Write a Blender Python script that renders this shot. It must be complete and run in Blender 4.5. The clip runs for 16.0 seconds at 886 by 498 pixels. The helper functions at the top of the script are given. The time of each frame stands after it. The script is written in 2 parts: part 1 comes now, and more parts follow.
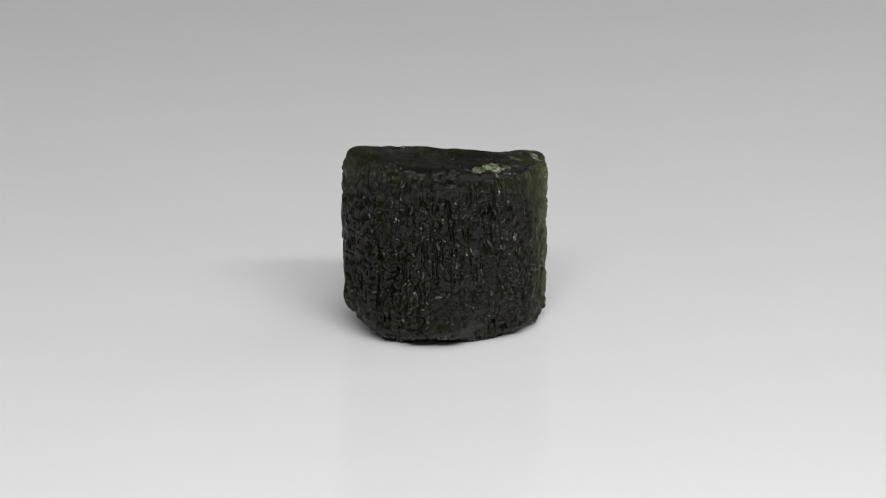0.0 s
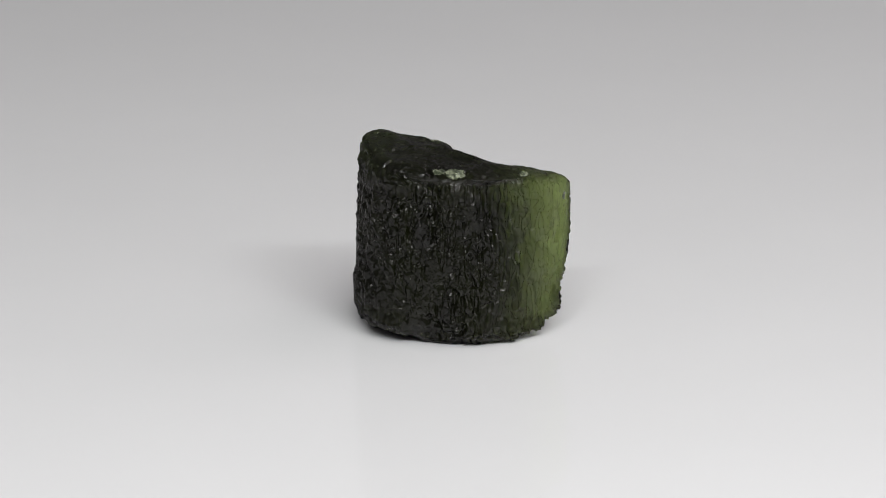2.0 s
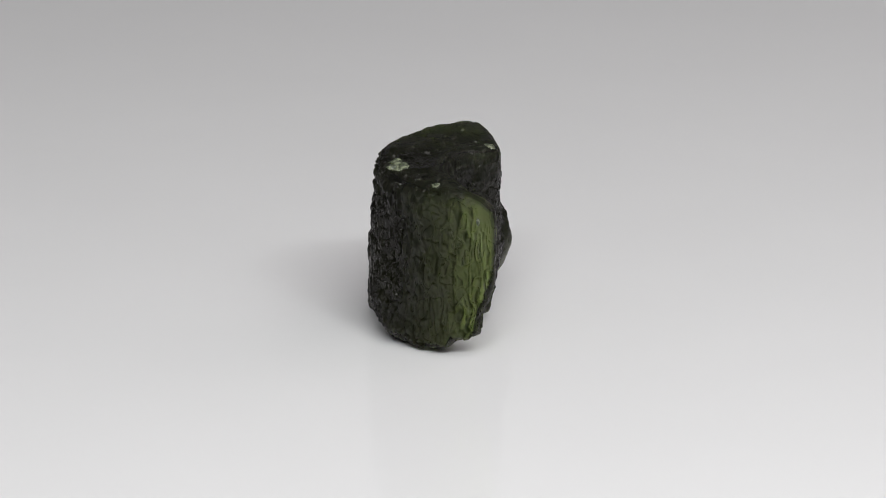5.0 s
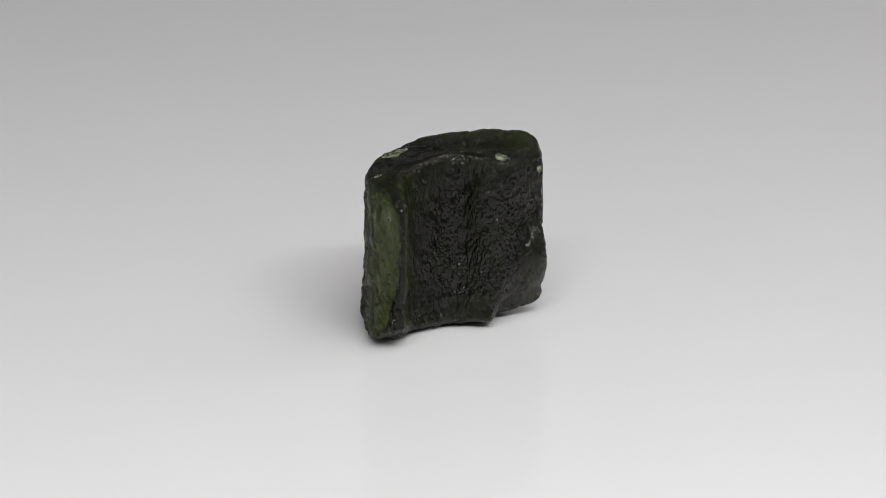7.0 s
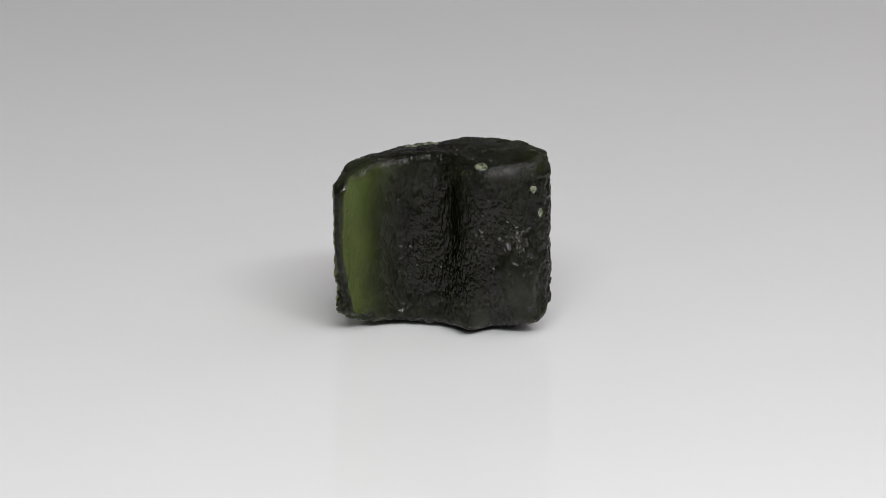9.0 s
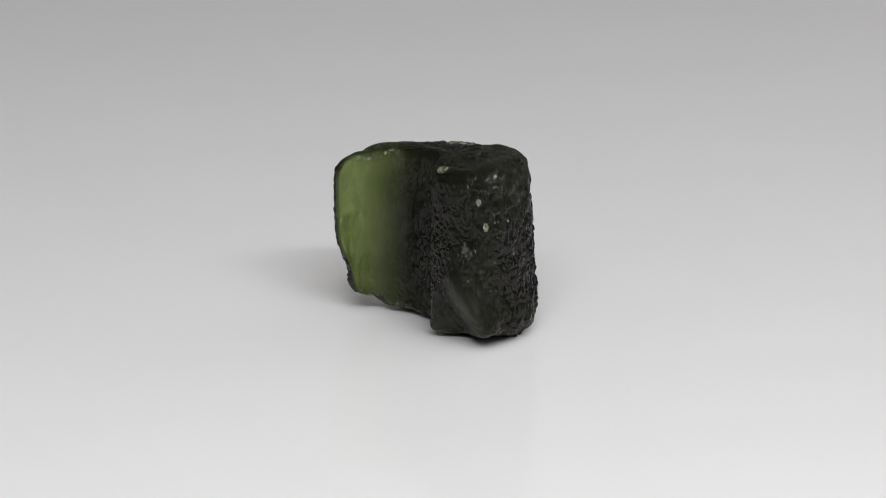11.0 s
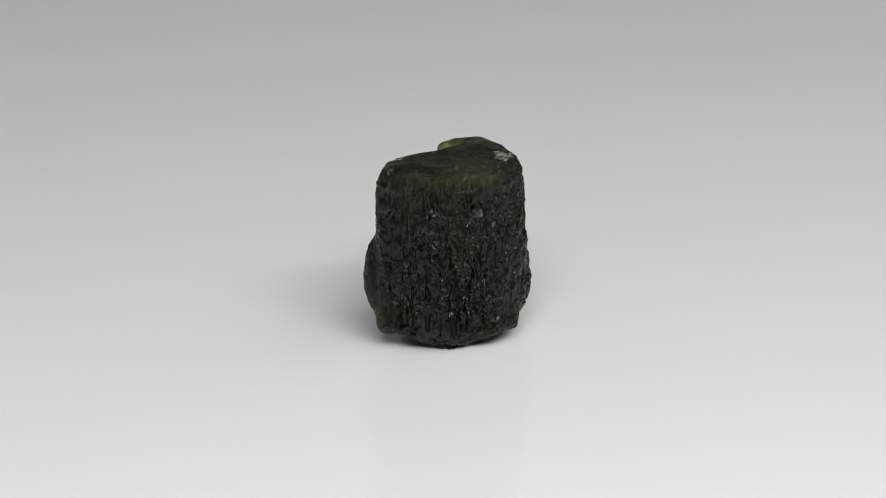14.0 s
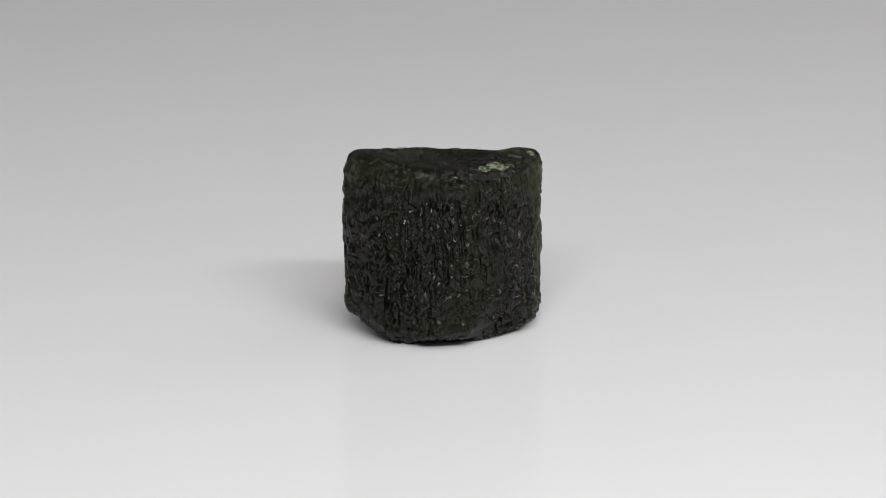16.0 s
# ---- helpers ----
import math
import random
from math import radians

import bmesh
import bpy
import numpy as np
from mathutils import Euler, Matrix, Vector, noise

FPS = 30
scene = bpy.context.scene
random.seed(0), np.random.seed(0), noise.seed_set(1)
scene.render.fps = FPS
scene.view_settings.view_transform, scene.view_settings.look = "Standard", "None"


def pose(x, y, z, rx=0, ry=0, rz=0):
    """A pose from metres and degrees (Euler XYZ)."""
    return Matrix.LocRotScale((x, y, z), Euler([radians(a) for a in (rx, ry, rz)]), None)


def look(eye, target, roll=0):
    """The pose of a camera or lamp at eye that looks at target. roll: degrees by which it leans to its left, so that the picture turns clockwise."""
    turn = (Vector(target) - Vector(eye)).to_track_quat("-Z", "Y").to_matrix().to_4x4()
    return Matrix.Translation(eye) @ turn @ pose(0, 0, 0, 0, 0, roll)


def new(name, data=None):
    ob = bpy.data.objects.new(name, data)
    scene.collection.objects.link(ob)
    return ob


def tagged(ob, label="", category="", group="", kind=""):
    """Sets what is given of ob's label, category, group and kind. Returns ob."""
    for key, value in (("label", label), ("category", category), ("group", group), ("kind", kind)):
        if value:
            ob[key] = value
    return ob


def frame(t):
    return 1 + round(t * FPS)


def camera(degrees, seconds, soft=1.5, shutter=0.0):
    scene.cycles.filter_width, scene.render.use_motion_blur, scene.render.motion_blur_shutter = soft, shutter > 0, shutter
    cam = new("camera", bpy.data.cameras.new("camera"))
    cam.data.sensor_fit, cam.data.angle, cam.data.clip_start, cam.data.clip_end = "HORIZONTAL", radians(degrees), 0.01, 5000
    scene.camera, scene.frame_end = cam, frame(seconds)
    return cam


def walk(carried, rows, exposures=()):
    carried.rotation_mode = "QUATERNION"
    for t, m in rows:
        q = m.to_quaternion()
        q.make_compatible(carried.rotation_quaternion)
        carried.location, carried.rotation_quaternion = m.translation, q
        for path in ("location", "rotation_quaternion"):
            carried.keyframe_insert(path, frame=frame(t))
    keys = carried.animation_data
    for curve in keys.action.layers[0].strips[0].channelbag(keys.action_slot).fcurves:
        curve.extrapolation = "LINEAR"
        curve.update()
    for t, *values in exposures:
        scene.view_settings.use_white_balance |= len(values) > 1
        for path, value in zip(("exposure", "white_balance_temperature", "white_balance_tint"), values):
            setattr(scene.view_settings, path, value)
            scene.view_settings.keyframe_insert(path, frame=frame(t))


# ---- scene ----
U = 4.5e-5          # metres per drawing unit of the stone: it is 16 mm wide
FLOOR = -142.0      # height of the table in those units, below the stone's middle
TILT, REACH = radians(16.9), 9000.0

# ---- camera: a fixed tele lens that looks down on the table ----
cam = camera(2 * math.degrees(math.atan(784 / REACH)), 16.0, soft=0.8)
aim = Vector((-8.3, 0, -FLOOR)) * U
eye = aim + Vector((0, -math.cos(TILT), math.sin(TILT))) * REACH * U
walk(cam, [(0.0, look(eye, aim)), (16.0, look(eye, aim))], [(0.0, 0.0), (16.0, 0.0)])

# ---- light: a white tent round the table, one softbox above, one behind on the side ----
world = bpy.data.worlds.new("studio")
scene.world = world
world.use_nodes = True
world.node_tree.nodes["Background"].inputs[0].default_value = (1.0, 0.97, 0.985, 1)
world.node_tree.nodes["Background"].inputs[1].default_value = 0.11


def softbox(name, at, to, wide, high, power, colour):
    lamp = bpy.data.lights.new(name, "AREA")
    lamp.shape, lamp.size, lamp.size_y, lamp.energy, lamp.color = "RECTANGLE", wide, high, power, colour
    ob = new(name, lamp)
    ob.matrix_world = look(at, to)
    return ob


softbox("softbox_key", (0.06, -0.19, 0.24), (0.0, -0.07, 0.0), 0.34, 0.24, 0.64, (1.0, 0.98, 0.985))
softbox("strip_lamp", (0.05, -0.31, 0.27), (0.0, -0.05, 0.0), 0.34, 0.022, 1.17, (0.965, 0.99, 0.992))
softbox("softbox_side", (0.30, 0.10, 0.30), (0.0, 0.0, 0.0), 0.30, 0.30, 0.25, (1.0, 0.89, 0.93))


# ---- materials ----
GLASS_DARK = (0.0014, 0.0016, 0.0006, 1), (0.0048, 0.0056, 0.0018, 1)
GLASS_CLEAR = (0.68, 0.79, 0.38, 1), (0.81, 0.905, 0.55, 1)
GLASS_SHINE = (0.62, 0.60, 0.60, 1)


def material(name):
    mat = bpy.data.materials.new(name)
    mat.use_nodes = True
    tree = mat.node_tree
    return mat, tree, tree.nodes["Principled BSDF"]


def node(tree, kind, **values):
    made = tree.nodes.new(kind)
    for key, value in values.items():
        made.inputs[key].default_value = value
    return made


def acrylic_material():
    mat, tree, bsdf = material("white_acrylic")
    grain = node(tree, "ShaderNodeTexNoise", Scale=60.0, Detail=5.0)
    ramp = node(tree, "ShaderNodeMix")
    ramp.data_type = "RGBA"
    ramp.inputs[6].default_value, ramp.inputs[7].default_value = (0.80, 0.80, 0.80, 1), (0.83, 0.83, 0.83, 1)
    coords = node(tree, "ShaderNodeTexCoord")
    tree.links.new(coords.outputs["Object"], grain.inputs["Vector"])
    tree.links.new(grain.outputs["Fac"], ramp.inputs[0])
    tree.links.new(ramp.outputs[2], bsdf.inputs["Base Color"])
    bsdf.inputs["Roughness"].default_value = 0.025
    bsdf.inputs["Specular IOR Level"].default_value = 0.8
    return mat


def stone_material():
    """Cloudy bottle-green glass under an etched, glossy skin: clear where it is thin, nearly black in its thick body."""
    mat, tree, bsdf = material("bottle_green_tektite_glass")
    link = tree.links.new
    coords = node(tree, "ShaderNodeTexCoord")

    def field(scale, **values):
        mapping = node(tree, "ShaderNodeMapping", Scale=scale)
        link(coords.outputs["Object"], mapping.inputs["Vector"])
        tex = node(tree, "ShaderNodeTexNoise", Scale=1.0, **values)
        link(mapping.outputs["Vector"], tex.inputs["Vector"])
        return tex.outputs["Fac"]

    def spread(value, low, high, to_low, to_high):
        made = node(tree, "ShaderNodeMapRange")
        for slot, v in (("From Min", low), ("From Max", high), ("To Min", to_low), ("To Max", to_high)):
            made.inputs[slot].default_value = v
        link(value, made.inputs["Value"])
        return made.outputs[0]

    def blend(share, first, second):
        made = node(tree, "ShaderNodeMix")
        made.data_type = "RGBA"
        link(share, made.inputs[0])
        for slot, value in ((6, first), (7, second)):
            if isinstance(value, tuple):
                made.inputs[slot].default_value = value
            else:
                link(value, made.inputs[slot])
        return made.outputs[2]

    def mixed(share, first, second):
        made = node(tree, "ShaderNodeMixShader")
        link(share, made.inputs[0])
        link(first.outputs[0], made.inputs[1])
        link(second.outputs[0], made.inputs[2])
        return made

    # flow bands in the glass, drawn out along the fibre; thin glass is clear
    tree.nodes.remove(bsdf)
    bands = spread(field((420, 420, 130), Detail=4.0, Distortion=0.5), 0.35, 0.65, 0.0, 1.0)
    thin = node(tree, "ShaderNodeAttribute")
    thin.attribute_name = "thinness"
    clear = node(tree, "ShaderNodeBsdfRefraction", Roughness=0.65, IOR=1.49)
    milky = node(tree, "ShaderNodeBsdfTranslucent")
    cloudy = node(tree, "ShaderNodeValue")
    cloudy.outputs[0].default_value = 0.34
    dark = node(tree, "ShaderNodeBsdfDiffuse")
    for made in (clear, milky):
        link(blend(bands, *GLASS_CLEAR), made.inputs["Color"])
    link(blend(bands, *GLASS_DARK), dark.inputs["Color"])
    body = mixed(spread(thin.outputs["Fac"], 0.11, 0.66, 0.0, 1.0), dark, mixed(cloudy.outputs[0], clear, milky))
    # the skin has duller patches, and a grain finer than its wrinkles
    gloss = node(tree, "ShaderNodeBsdfGlossy", Color=GLASS_SHINE)
    link(spread(field((700, 700, 400), Detail=3.0), 0.4, 0.65, 0.04, 0.13), gloss.inputs["Roughness"])
    bump = node(tree, "ShaderNodeBump", Strength=1.0, Distance=0.00005)
    link(field((8200, 8200, 5200), Detail=2.0), bump.inputs["Height"])
    skin = node(tree, "ShaderNodeFresnel", IOR=1.49)
    for made in (gloss, skin):
        link(bump.outputs["Normal"], made.inputs["Normal"])
    link(mixed(skin.outputs[0], body, gloss).outputs[0], tree.nodes["Material Output"].inputs["Surface"])
    return mat


def chip_material():
    mat, tree, bsdf = material("pale_broken_glass")
    coords = node(tree, "ShaderNodeTexCoord")
    flakes = node(tree, "ShaderNodeTexNoise", Scale=2600.0, Detail=2.0)
    tree.links.new(coords.outputs["Object"], flakes.inputs["Vector"])
    tone = node(tree, "ShaderNodeMix")
    tone.data_type = "RGBA"
    tone.inputs[6].default_value, tone.inputs[7].default_value = (0.03, 0.04, 0.02, 1), (0.22, 0.24, 0.16, 1)
    bump = node(tree, "ShaderNodeBump", Strength=1.0, Distance=0.0002)
    spread = node(tree, "ShaderNodeMapRange")
    spread.inputs["From Min"].default_value, spread.inputs["From Max"].default_value = 0.36, 0.66
    tree.links.new(flakes.outputs["Fac"], spread.inputs["Value"])
    tree.links.new(spread.outputs[0], tone.inputs[0])
    tree.links.new(flakes.outputs["Fac"], bump.inputs["Height"])
    tree.links.new(bump.outputs["Normal"], bsdf.inputs["Normal"])
    tree.links.new(tone.outputs[2], bsdf.inputs["Base Color"])
    bsdf.inputs["Roughness"].default_value = 0.2
    return mat


ACRYLIC, STONE, CHIP = acrylic_material(), stone_material(), chip_material()


# ---- the table: one white sheet that sweeps up behind ----
def sweep():
    """A sheet 4 mm thick: flat, a quarter round of 0.4 m, then upright."""
    thick = 0.004
    front, back = [(-1.2, 0.0), (0.5, 0.0)], [(-1.2, -thick), (0.5, -thick)]
    for i in range(1, 61):
        a = radians(90 * i / 60)
        for side, r in ((front, 0.4), (back, 0.4 + thick)):
            side.append((0.5 + r * math.sin(a), 0.4 - r * math.cos(a)))
    front.append((0.9, 1.2))
    back.append((0.9 + thick, 1.2))
    loop = front + back[::-1]
    bm = bmesh.new()
    ends = [[bm.verts.new((x, y, z)) for y, z in loop] for x in (-1.0, 1.0)]
    n = len(loop)
    for i in range(n):
        j = (i + 1) % n
        bm.faces.new((ends[0][i], ends[1][i], ends[1][j], ends[0][j]))
    for i in range(len(front) - 1):
        j = n - 1 - i
        bm.faces.new((ends[0][i], ends[0][i + 1], ends[0][j - 1], ends[0][j]))
        bm.faces.new((ends[1][i], ends[1][j], ends[1][j - 1], ends[1][i + 1]))
    bmesh.ops.recalc_face_normals(bm, faces=bm.faces)
    mesh = bpy.data.meshes.new("table_sweep")
    bm.to_mesh(mesh)
    bm.free()
    mesh.materials.append(ACRYLIC)
    return tagged(new("table_sweep", mesh), "glossy white acrylic sheet swept up as a plain studio backdrop", "backdrop", kind="structure")


sweep()


# ---- the stone ----
# the outline from above, in units, seen before it turns: front at -y, a thin flange at +x +y
OUTLINE = [(133, -61), (148, -30), (166, 12), (175, 55), (174, 105), (163, 143), (146, 142), (133, 103), (113, 68),
           (82, 40), (46, 28), (15, 24), (-16, 33), (-46, 58), (-84, 69), (-124, 66), (-166, 66), (-183, 20), (-182, -25),
           (-163, -62), (-132, -98), (-92, -124), (-48, -142), (0, -142), (50, -129), (99, -102)]


def spline(points, steps):
    """A closed Catmull-Rom curve through the points."""
    p = np.array(points, float)
    a, b, c, d = np.roll(p, 1, 0), p, np.roll(p, -1, 0), np.roll(p, -2, 0)
    out = []
    for s in np.arange(steps) / steps:
        out.append(0.5 * (2 * b + (c - a) * s + (2 * a - 5 * b + 4 * c - d) * s ** 2 + (3 * b - a - 3 * c + d) * s ** 3))
    return np.stack(out, 1).reshape(-1, 2)


def inside_distance(curve, x, y):
    """Signed distance to the closed curve, negative inside."""
    best, cross = np.full(x.shape, 1e9), np.zeros(x.shape, bool)
    for (ax, ay), (bx, by) in zip(curve, np.roll(curve, -1, 0)):
        dx, dy = bx - ax, by - ay
        s = np.clip(((x - ax) * dx + (y - ay) * dy) / (dx * dx + dy * dy), 0, 1)
        best = np.minimum(best, np.hypot(x - ax - s * dx, y - ay - s * dy))
        if ay != by:
            cross ^= ((ay > y) != (by > y)) & (x < ax + (y - ay) * dx / dy)
    return np.where(cross, -best, best)


def smax(a, b, k):
    h = np.clip(0.5 + 0.5 * (a - b) / k, 0, 1)
    return b + (a - b) * h + k * h * (1 - h)


def lattice_noise(x, y, z, seed):
    """Smooth noise from -1 to 1, one hump a unit."""
    p = np.stack([x, y, z], -1)
    i = np.floor(p).astype(np.int64)
    f = p - i
    f = f * f * (3 - 2 * f)
    total = np.zeros(x.shape)
    for cx in (0, 1):
        for cy in (0, 1):
            for cz in (0, 1):
                h = (i[..., 0] + cx) * 374761393 + (i[..., 1] + cy) * 668265263 + (i[..., 2] + cz) * 2147483647 + seed * 1274126177
                h = (h ^ (h >> 13)) * 1274126177 & 0xFFFFFFFF
                h = ((h ^ (h >> 16)) & 0xFFFF) / 32767.5 - 1
                w = (f[..., 0] if cx else 1 - f[..., 0]) * (f[..., 1] if cy else 1 - f[..., 1]) * (f[..., 2] if cz else 1 - f[..., 2])
                total += h * w
    return total


def smooth(a, b, v):
    s = np.clip((v - a) / (b - a), 0, 1)
    return s * s * (3 - 2 * s)


def stone_field(step):
    xs, ys, zs = np.arange(-200, 200, step), np.arange(-165, 170, step), np.arange(-155, 215, step)
    gx, gy = np.meshgrid(xs, ys, indexing="ij")
    # a wider flat field, to be read with a lean that grows with the height
    flat_y = np.arange(-200, 210, step)
    fx, fy = np.meshgrid(xs, flat_y, indexing="ij")
    flat = inside_distance(spline(OUTLINE, 8), fx, fy)
    top = 178 - 0.085 * gx - 0.06 * np.maximum(gy - 30, 0)
    top = top + smooth(-40, -140, gx) * (4 - 8 * smooth(-20, 20, gy)) + 3 * np.exp(-((gx - 95) / 30) ** 2) * smooth(30, 60, gy) + smooth(-20, 20, gy) * (8 * np.exp(-((gx - 25) / 55) ** 2) - 6 * np.exp(-((gx + 80) / 45) ** 2))
    top = top - 9 * smooth(40, 120, gy) * smooth(60, 120, gx) - 0.08 * np.maximum(0.6 * gx - 0.6 * gy - 60, 0)
    under = -142 + 0.11 * np.maximum(gy + 60, 0) + 0.45 * np.maximum(-gy - 90, 0) + 0.35 * np.maximum(-gx - gy - 190, 0) + 0.45 * np.maximum(gx - gy - 152, 0) + 0.46 * np.maximum(-gx - 108, 0) * smooth(60, -20, gy)
    under = under + 0.6 * np.maximum(-gy - 108 + 0.42 * np.maximum(gx - 30, 0), 0) * smooth(10, 50, gx)
    under = under + 16 * smooth(58, 72, gy) * smooth(90, 120, gx)
    field = np.empty((len(xs), len(ys), len(zs)), np.float32)
    for k, z in enumerate(zs):
        # the front widens towards the foot
        grow = 1 + 0.0004 * z * np.clip(-gy / 60, 0, 1) * smooth(-190, -100, gx)
        col = np.clip((gx * grow - xs[0]) / step, 0, len(xs) - 1.001)
        row = np.clip((gy * grow - flat_y[0]) / step, 0, len(flat_y) - 1.001)
        i, j = col.astype(int), row.astype(int)
        v, w = col - i, row - j
        side = (flat[i, j] * (1 - w) + flat[i, j + 1] * w) * (1 - v) + (flat[i + 1, j] * (1 - w) + flat[i + 1, j + 1] * w) * v
        # the flange ends in a bow
        tip = np.interp(z, (-140, -105, -64, 9, 60, 93, 124, 156, 190), (100, 112, 122, 147, 153, 153, 145, 115, 70))
        side = smax(side, (gy - tip + 0.15 * (gx - 160)) * 0.95 - 400 * (gx < 55), 10)
        # the upper back corner of the thick end is broken away above a knob, the foot cut off slantwise
        side = smax(side, (-0.52 * (gx + 176) + 0.85 * (gy - 21)), 18)
        knob = (np.sqrt(((gx + 132) / 46) ** 2 + ((gy - 36) / 36) ** 2 + ((z + 30) / 88) ** 2) - 1) * 36
        side = -smax(-side, -knob, 13)
        cut = -142 + 1.7 * (gy - 4) - 190 * smooth(-105, 0, gx)
        body = smax(side, (z - top) * 0.99, 24 + 16 * smooth(-50, -120, gy) + 14 * smooth(-100, -160, gx))
        body = smax(body, under - z, 15 + 4 * smooth(-100, -150, gx))
        body = smax(body, (cut - z) * 0.5, 13)
        field[:, :, k] = body
    return xs, ys, zs, field


def surface(xs, ys, zs, field):
    """The zero surface of a field as vertices and quads (surface nets)."""
    neg = field < 0
    shape = np.array(field.shape) - 1
    total, count = np.zeros((*shape, 3), np.float32), np.zeros(shape, np.float32)
    cut = []
    for axis in range(3):
        lo = [slice(None)] * 3
        hi = [slice(None)] * 3
        lo[axis], hi[axis] = slice(0, -1), slice(1, None)
        change = neg[tuple(lo)] != neg[tuple(hi)]
        cut.append(change)
        idx = np.argwhere(change)
        a, b = field[tuple(lo)][change], field[tuple(hi)][change]
        where = idx.astype(np.float32)
        where[:, axis] += a / (a - b)
        others = [o for o in range(3) if o != axis]
        for d0 in (0, 1):
            for d1 in (0, 1):
                cell = idx.copy()
                cell[:, others[0]] -= d0
                cell[:, others[1]] -= d1
                ok = ((cell >= 0) & (cell < shape)).all(1)
                c = tuple(cell[ok].T)
                np.add.at(total, c, where[ok])
                np.add.at(count, c, 1)
    used = count > 0
    index = np.full(shape, -1)
    index[used] = np.arange(used.sum())
    verts = total[used] / count[used][:, None]
    step = xs[1] - xs[0]
    verts = verts * step + np.array([xs[0], ys[0], zs[0]])
    quads = []
    for axis in range(3):
        idx = np.argwhere(cut[axis])
        o0, o1 = [(1, 2), (2, 0), (0, 1)][axis]
        ring = []
        for d0, d1 in ((1, 1), (0, 1), (0, 0), (1, 0)):
            cell = idx.copy()
            cell[:, o0] -= d0
            cell[:, o1] -= d1
            ring.append(index[tuple(cell.T)])
        quad = np.stack(ring, 1)
        flip = ~neg[tuple(idx.T)]
        quad[flip] = quad[flip][:, ::-1]
        quads.append(quad)
    return verts, np.concatenate(quads)


# pits and clefts in the skin: place, half width, half height, depth
PITS = [(127, -50, 12, 11, 8, 10), (144, -32, 92, 4, 22, 5), (130, -46, 60, 5, 14, 4), (-78, -123, 111, 13, 9, 11),
        (-149, -74, 125, 9, 9, 6), (-166, -52, 40, 7, 12, 7), (-164, -60, -4, 12, 10, 5), (-122, -107, -55, 7, 26, 13),
        (-118, 60, -10, 14, 40, 6), (29, 30, 26, 7, 8, 3),
        (-118, 62, 58, 9, 13, 3), (-132, 55, 34, 9, 13, 3.5), (-146, 48, 12, 9, 13, 3.5), (-160, 40, -10, 9, 13, 3), (-174, 32, -32, 8, 12, 4)]
# fresh pale breaks: place, half width, half height; the fourth is a painted green glow
CHIPS = [(80, -64, 170, 20, 10), (55, -78, 172, 13, 8), (152, 33, 160, 9, 5), (-79, 55, 181, 12, 7), (-160, 20, 131, 6, 8),
         (-176, 17, 88, 5, 10), (-10, -122, -110, 9, 8), (160, 118, 112, 4, 8)]


def chip(verts, quads, normal, spot, parent):
    """A shallow flake of the skin, 1 unit proud of it and sunk 2 units into it."""
    x, y, z, wide, high = spot
    at = verts[np.argmin(((verts - np.array([x, y, z])) ** 2).sum(1))]
    d = verts - at
    ragged = 1 + 0.2 * lattice_noise(verts[:, 0] / 6, verts[:, 1] / 6, verts[:, 2] / 6, 11)
    r = np.sqrt((d[:, 0] ** 2 + d[:, 1] ** 2) / wide ** 2 + (d[:, 2] / high) ** 2) * ragged
    faces = quads[(r[quads] < 1).all(1)]
    ids, flat = np.unique(faces, return_inverse=True)
    faces = flat.reshape(-1, 4)
    n = len(ids)
    facet = lattice_noise(verts[ids, 0] / 7, verts[ids, 1] / 7, verts[ids, 2] / 5, 12)
    upper = verts[ids] + normal[ids] * (0.7 + 1.2 * facet * (1 - r[ids]))[:, None]
    lower = verts[ids] - normal[ids] * 2
    edges = np.concatenate([faces[:, [i, (i + 1) % 4]] for i in range(4)])
    have = set(map(tuple, edges.tolist()))
    rim = [(a, b) for a, b in have if (b, a) not in have]
    every = [tuple(f) for f in faces.tolist()] + [tuple(i + n for i in reversed(f)) for f in faces.tolist()]
    every += [(b, a, a + n, b + n) for a, b in rim]
    ob = mesh_object("facet_glow_patch" if wide > 10 else "chip", np.concatenate([upper, lower]) - np.array([0, 0, FLOOR]), every, CHIP)
    ob.parent = parent
    return tagged(ob, "broad pale green patch of broken facet and painted glow" if wide > 10 else "small pale green fresh chip")


def thinness(verts, normal, xs, ys, zs, field, step):
    """How much light the glass lets in, by the way to its far side straight in and aslant: 1 thin, 0 thick."""
    corner, most = np.array([xs[0], ys[0], zs[0]]), np.array(field.shape) - 1
    aside = np.cross(normal, (0, 0, 1.0))
    aside /= np.linalg.norm(aside, axis=1, keepdims=True) + 1e-6
    along = np.cross(normal, aside)
    total = np.zeros(len(verts))
    for share, lean in ((0.44, 0 * aside), (0.14, aside), (0.14, -aside), (0.14, along), (0.14, -along)):
        way = lean - normal
        way /= np.linalg.norm(way, axis=1, keepdims=True)
        length, inside = np.full(len(verts), 5.0), np.ones(len(verts), bool)
        for far in range(5, 150, 4):
            i = np.clip(np.rint((verts + way * far - corner) / step).astype(int), 0, most)
            inside &= field[i[:, 0], i[:, 1], i[:, 2]] < 0
            length[inside] = far
        total += share * np.exp(-((length / 90) ** 2))
    return total


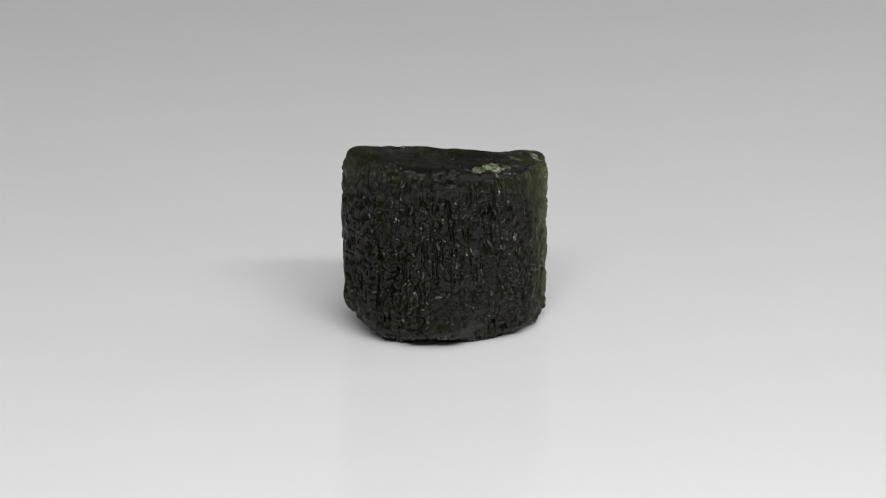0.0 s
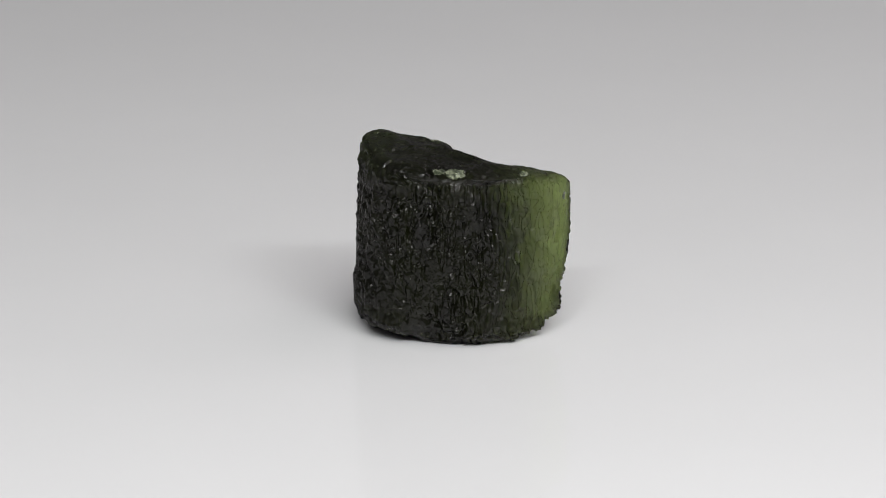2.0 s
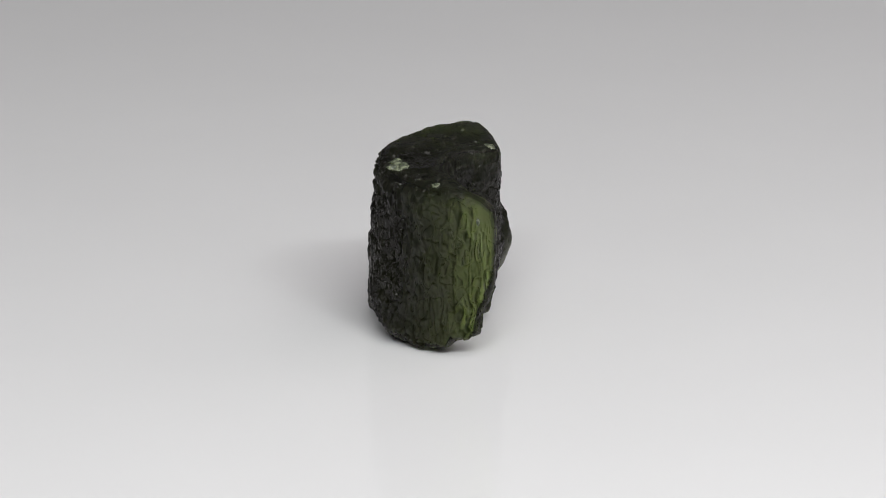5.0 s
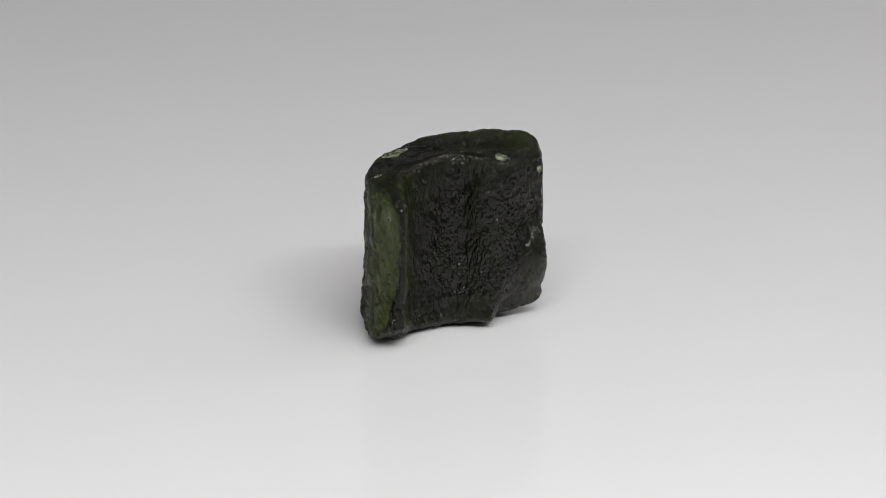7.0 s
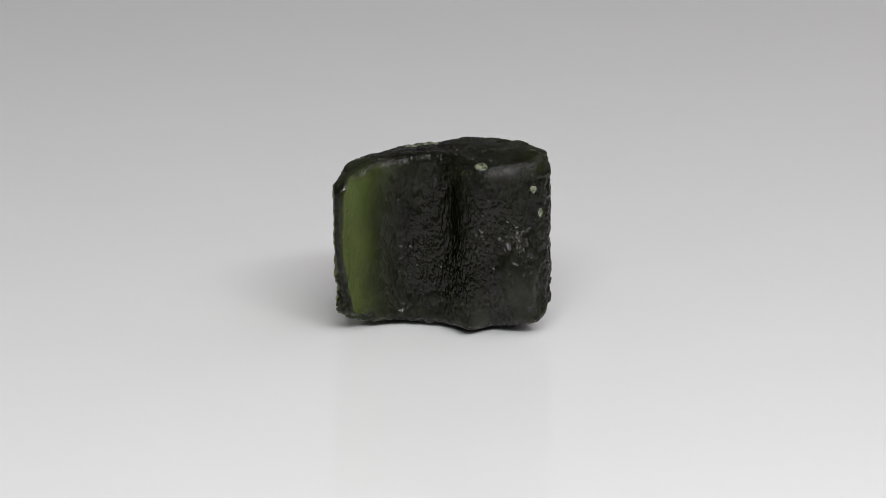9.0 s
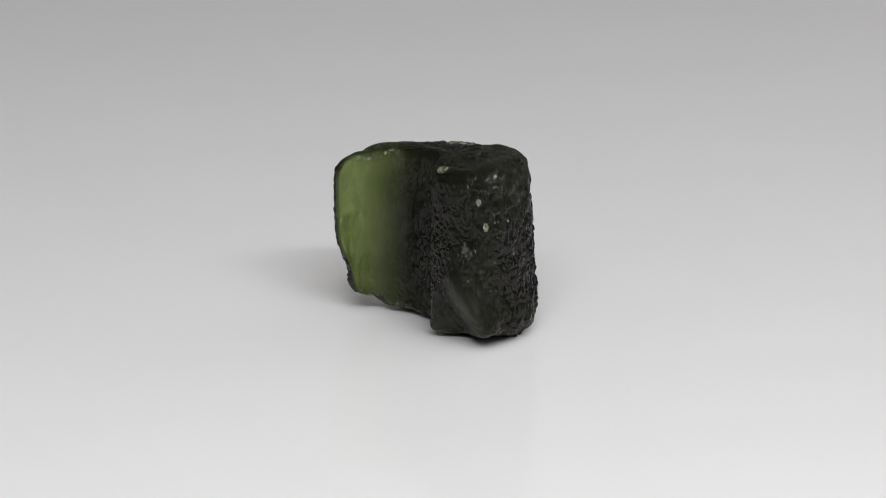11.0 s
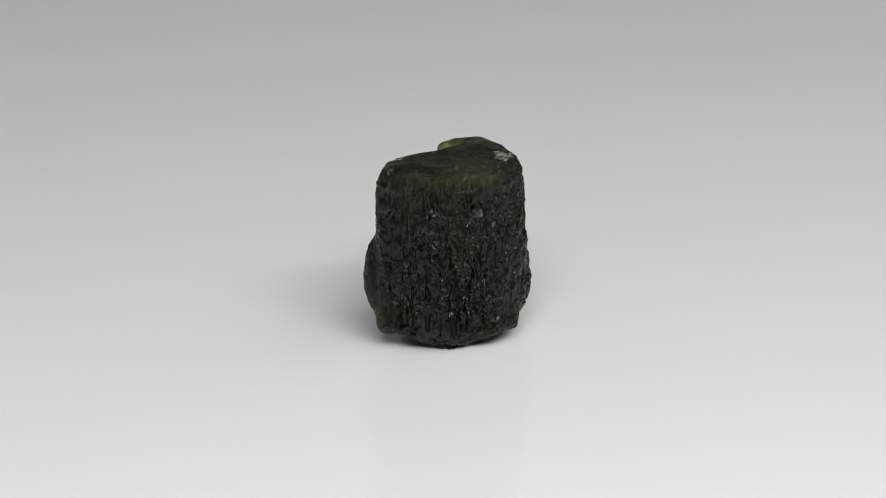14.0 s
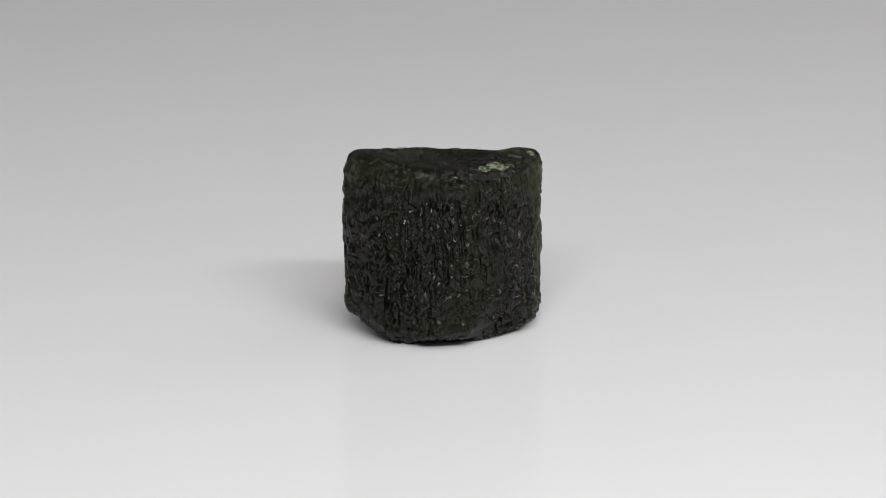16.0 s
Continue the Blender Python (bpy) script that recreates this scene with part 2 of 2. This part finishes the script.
def stone():
    step = 1.15
    xs, ys, zs, field = stone_field(step)
    verts, quads = surface(xs, ys, zs, field)
    grid = np.stack(np.gradient(field, step), -1)
    at = np.clip(np.rint((verts - np.array([xs[0], ys[0], zs[0]])) / step).astype(int), 0, np.array(field.shape) - 1)
    normal = grid[tuple(at.T)]
    normal /= np.linalg.norm(normal, axis=1, keepdims=True) + 1e-9
    thin = thinness(verts, normal, xs, ys, zs, field, step)
    x, y, z = verts.T
    # the glass is clearer in the knob
    thin = thin + 0.34 * np.exp(-((x + 152) / 34) ** 2 - ((y - 42) / 30) ** 2 - ((z + 45) / 60) ** 2)
    # the upper rim's glow of scattered light, put in as clearer glass
    thin = thin + 0.20 * smooth(145, 172, z) * smooth(40, -60, x)
    # the flange end is darkened for the light lost on its long way through
    thin = thin * (1 - 0.5 * smooth(80, 120, y) * smooth(0.3, 0.75, normal[:, 1]))
    # wrinkles along the fibre, stronger on the outer skin than in the hollow
    outer = smooth(0.5, -0.1, normal[:, 1])
    outer = np.maximum(outer, 0.4 * smooth(70, 105, y) * smooth(100, 130, x))
    outer = np.maximum(outer, smooth(0.15, 0.55, normal[:, 0]) * smooth(60, 110, x))
    hollow = 1 - outer
    upright = 1 - smooth(0.5, 0.9, normal[:, 2])
    bend = 5 * lattice_noise(x / 18, y / 18, z / 26, 5)
    push = 2.4 * lattice_noise(x / 45, y / 45, z / 60, 1) + 1.8 * lattice_noise(x / 15, y / 15, z / 17, 13)
    fibre = np.abs(lattice_noise((x + bend) / 11, (y + bend) / 11, z / 70, 2))
    worm = np.abs(lattice_noise((x - bend) / 9, (y + bend) / 9, (z + bend) / 14, 3))
    patch = 0.9 + 0.7 * lattice_noise(x / 40, y / 40, z / 60, 10)
    rough = -4.4 * outer * upright * (1 - smooth(0.0, 0.28, fibre))
    rough -= (0.5 + 2.6 * outer) * (1 - smooth(0.0, 0.30, worm))
    rough += (0.5 + 2.2 * outer) * lattice_noise((x + bend) / 6.5, (y - bend) / 6.5, z / 13, 6)
    rough += (0.4 + 0.9 * outer) * lattice_noise(x / 3.7, y / 3.7, z / 6, 4)
    # the hollow is grained like leather
    rough -= 1.5 * hollow * (1 - smooth(0.0, 0.4, np.abs(lattice_noise((x + bend) / 6, (y + bend) / 6, (z + bend) / 11, 9))))
    rough += 1.2 * hollow * lattice_noise(x / 3.8, y / 3.8, z / 6, 14)
    push += rough * patch * (0.35 + 0.65 * upright) * (1 - 0.6 * hollow * smooth(0.2, 0.5, thin))
    # scattered dents
    push -= 4.5 * outer * smooth(0.38, 0.7, lattice_noise(x / 11, y / 11, z / 17, 15))
    for px, py, pz, wide, high, deep in PITS:
        push -= deep * np.exp(-((x - px) ** 2 + (y - py) ** 2) / wide ** 2 - ((z - pz) / high) ** 2)
    verts = verts + normal * push[:, None]
    verts[:, 2] = np.maximum(verts[:, 2], FLOOR)
    skin = verts.copy(), quads, normal
    verts[:, 2] -= FLOOR
    ob = mesh_object("rough_gemstone", verts, quads, STONE)
    ob.data.attributes.new("thinness", "FLOAT", "POINT").data.foreach_set("value", thin.astype(np.float32))
    for spot in CHIPS:
        chip(*skin, spot, ob)
    return tagged(ob, "rough dark green moldavite piece with wrinkled etched skin on white acrylic", "gemstone")


def mesh_object(name, verts, quads, mat):
    mesh = bpy.data.meshes.new(name)
    mesh.from_pydata((verts * U).tolist(), [], quads if isinstance(quads, list) else quads.tolist())
    mesh.polygons.foreach_set("use_smooth", np.ones(len(mesh.polygons), bool))
    mesh.materials.append(mat)
    return new(name, mesh)


gem = stone()


def motions():
    """The table turns the stone once round, clockwise from above, at an even pace."""
    walk(gem, [(t / 2, pose(0, 0, 0, 0, 0, -22.03 * t / 2)) for t in range(33)])


motions()
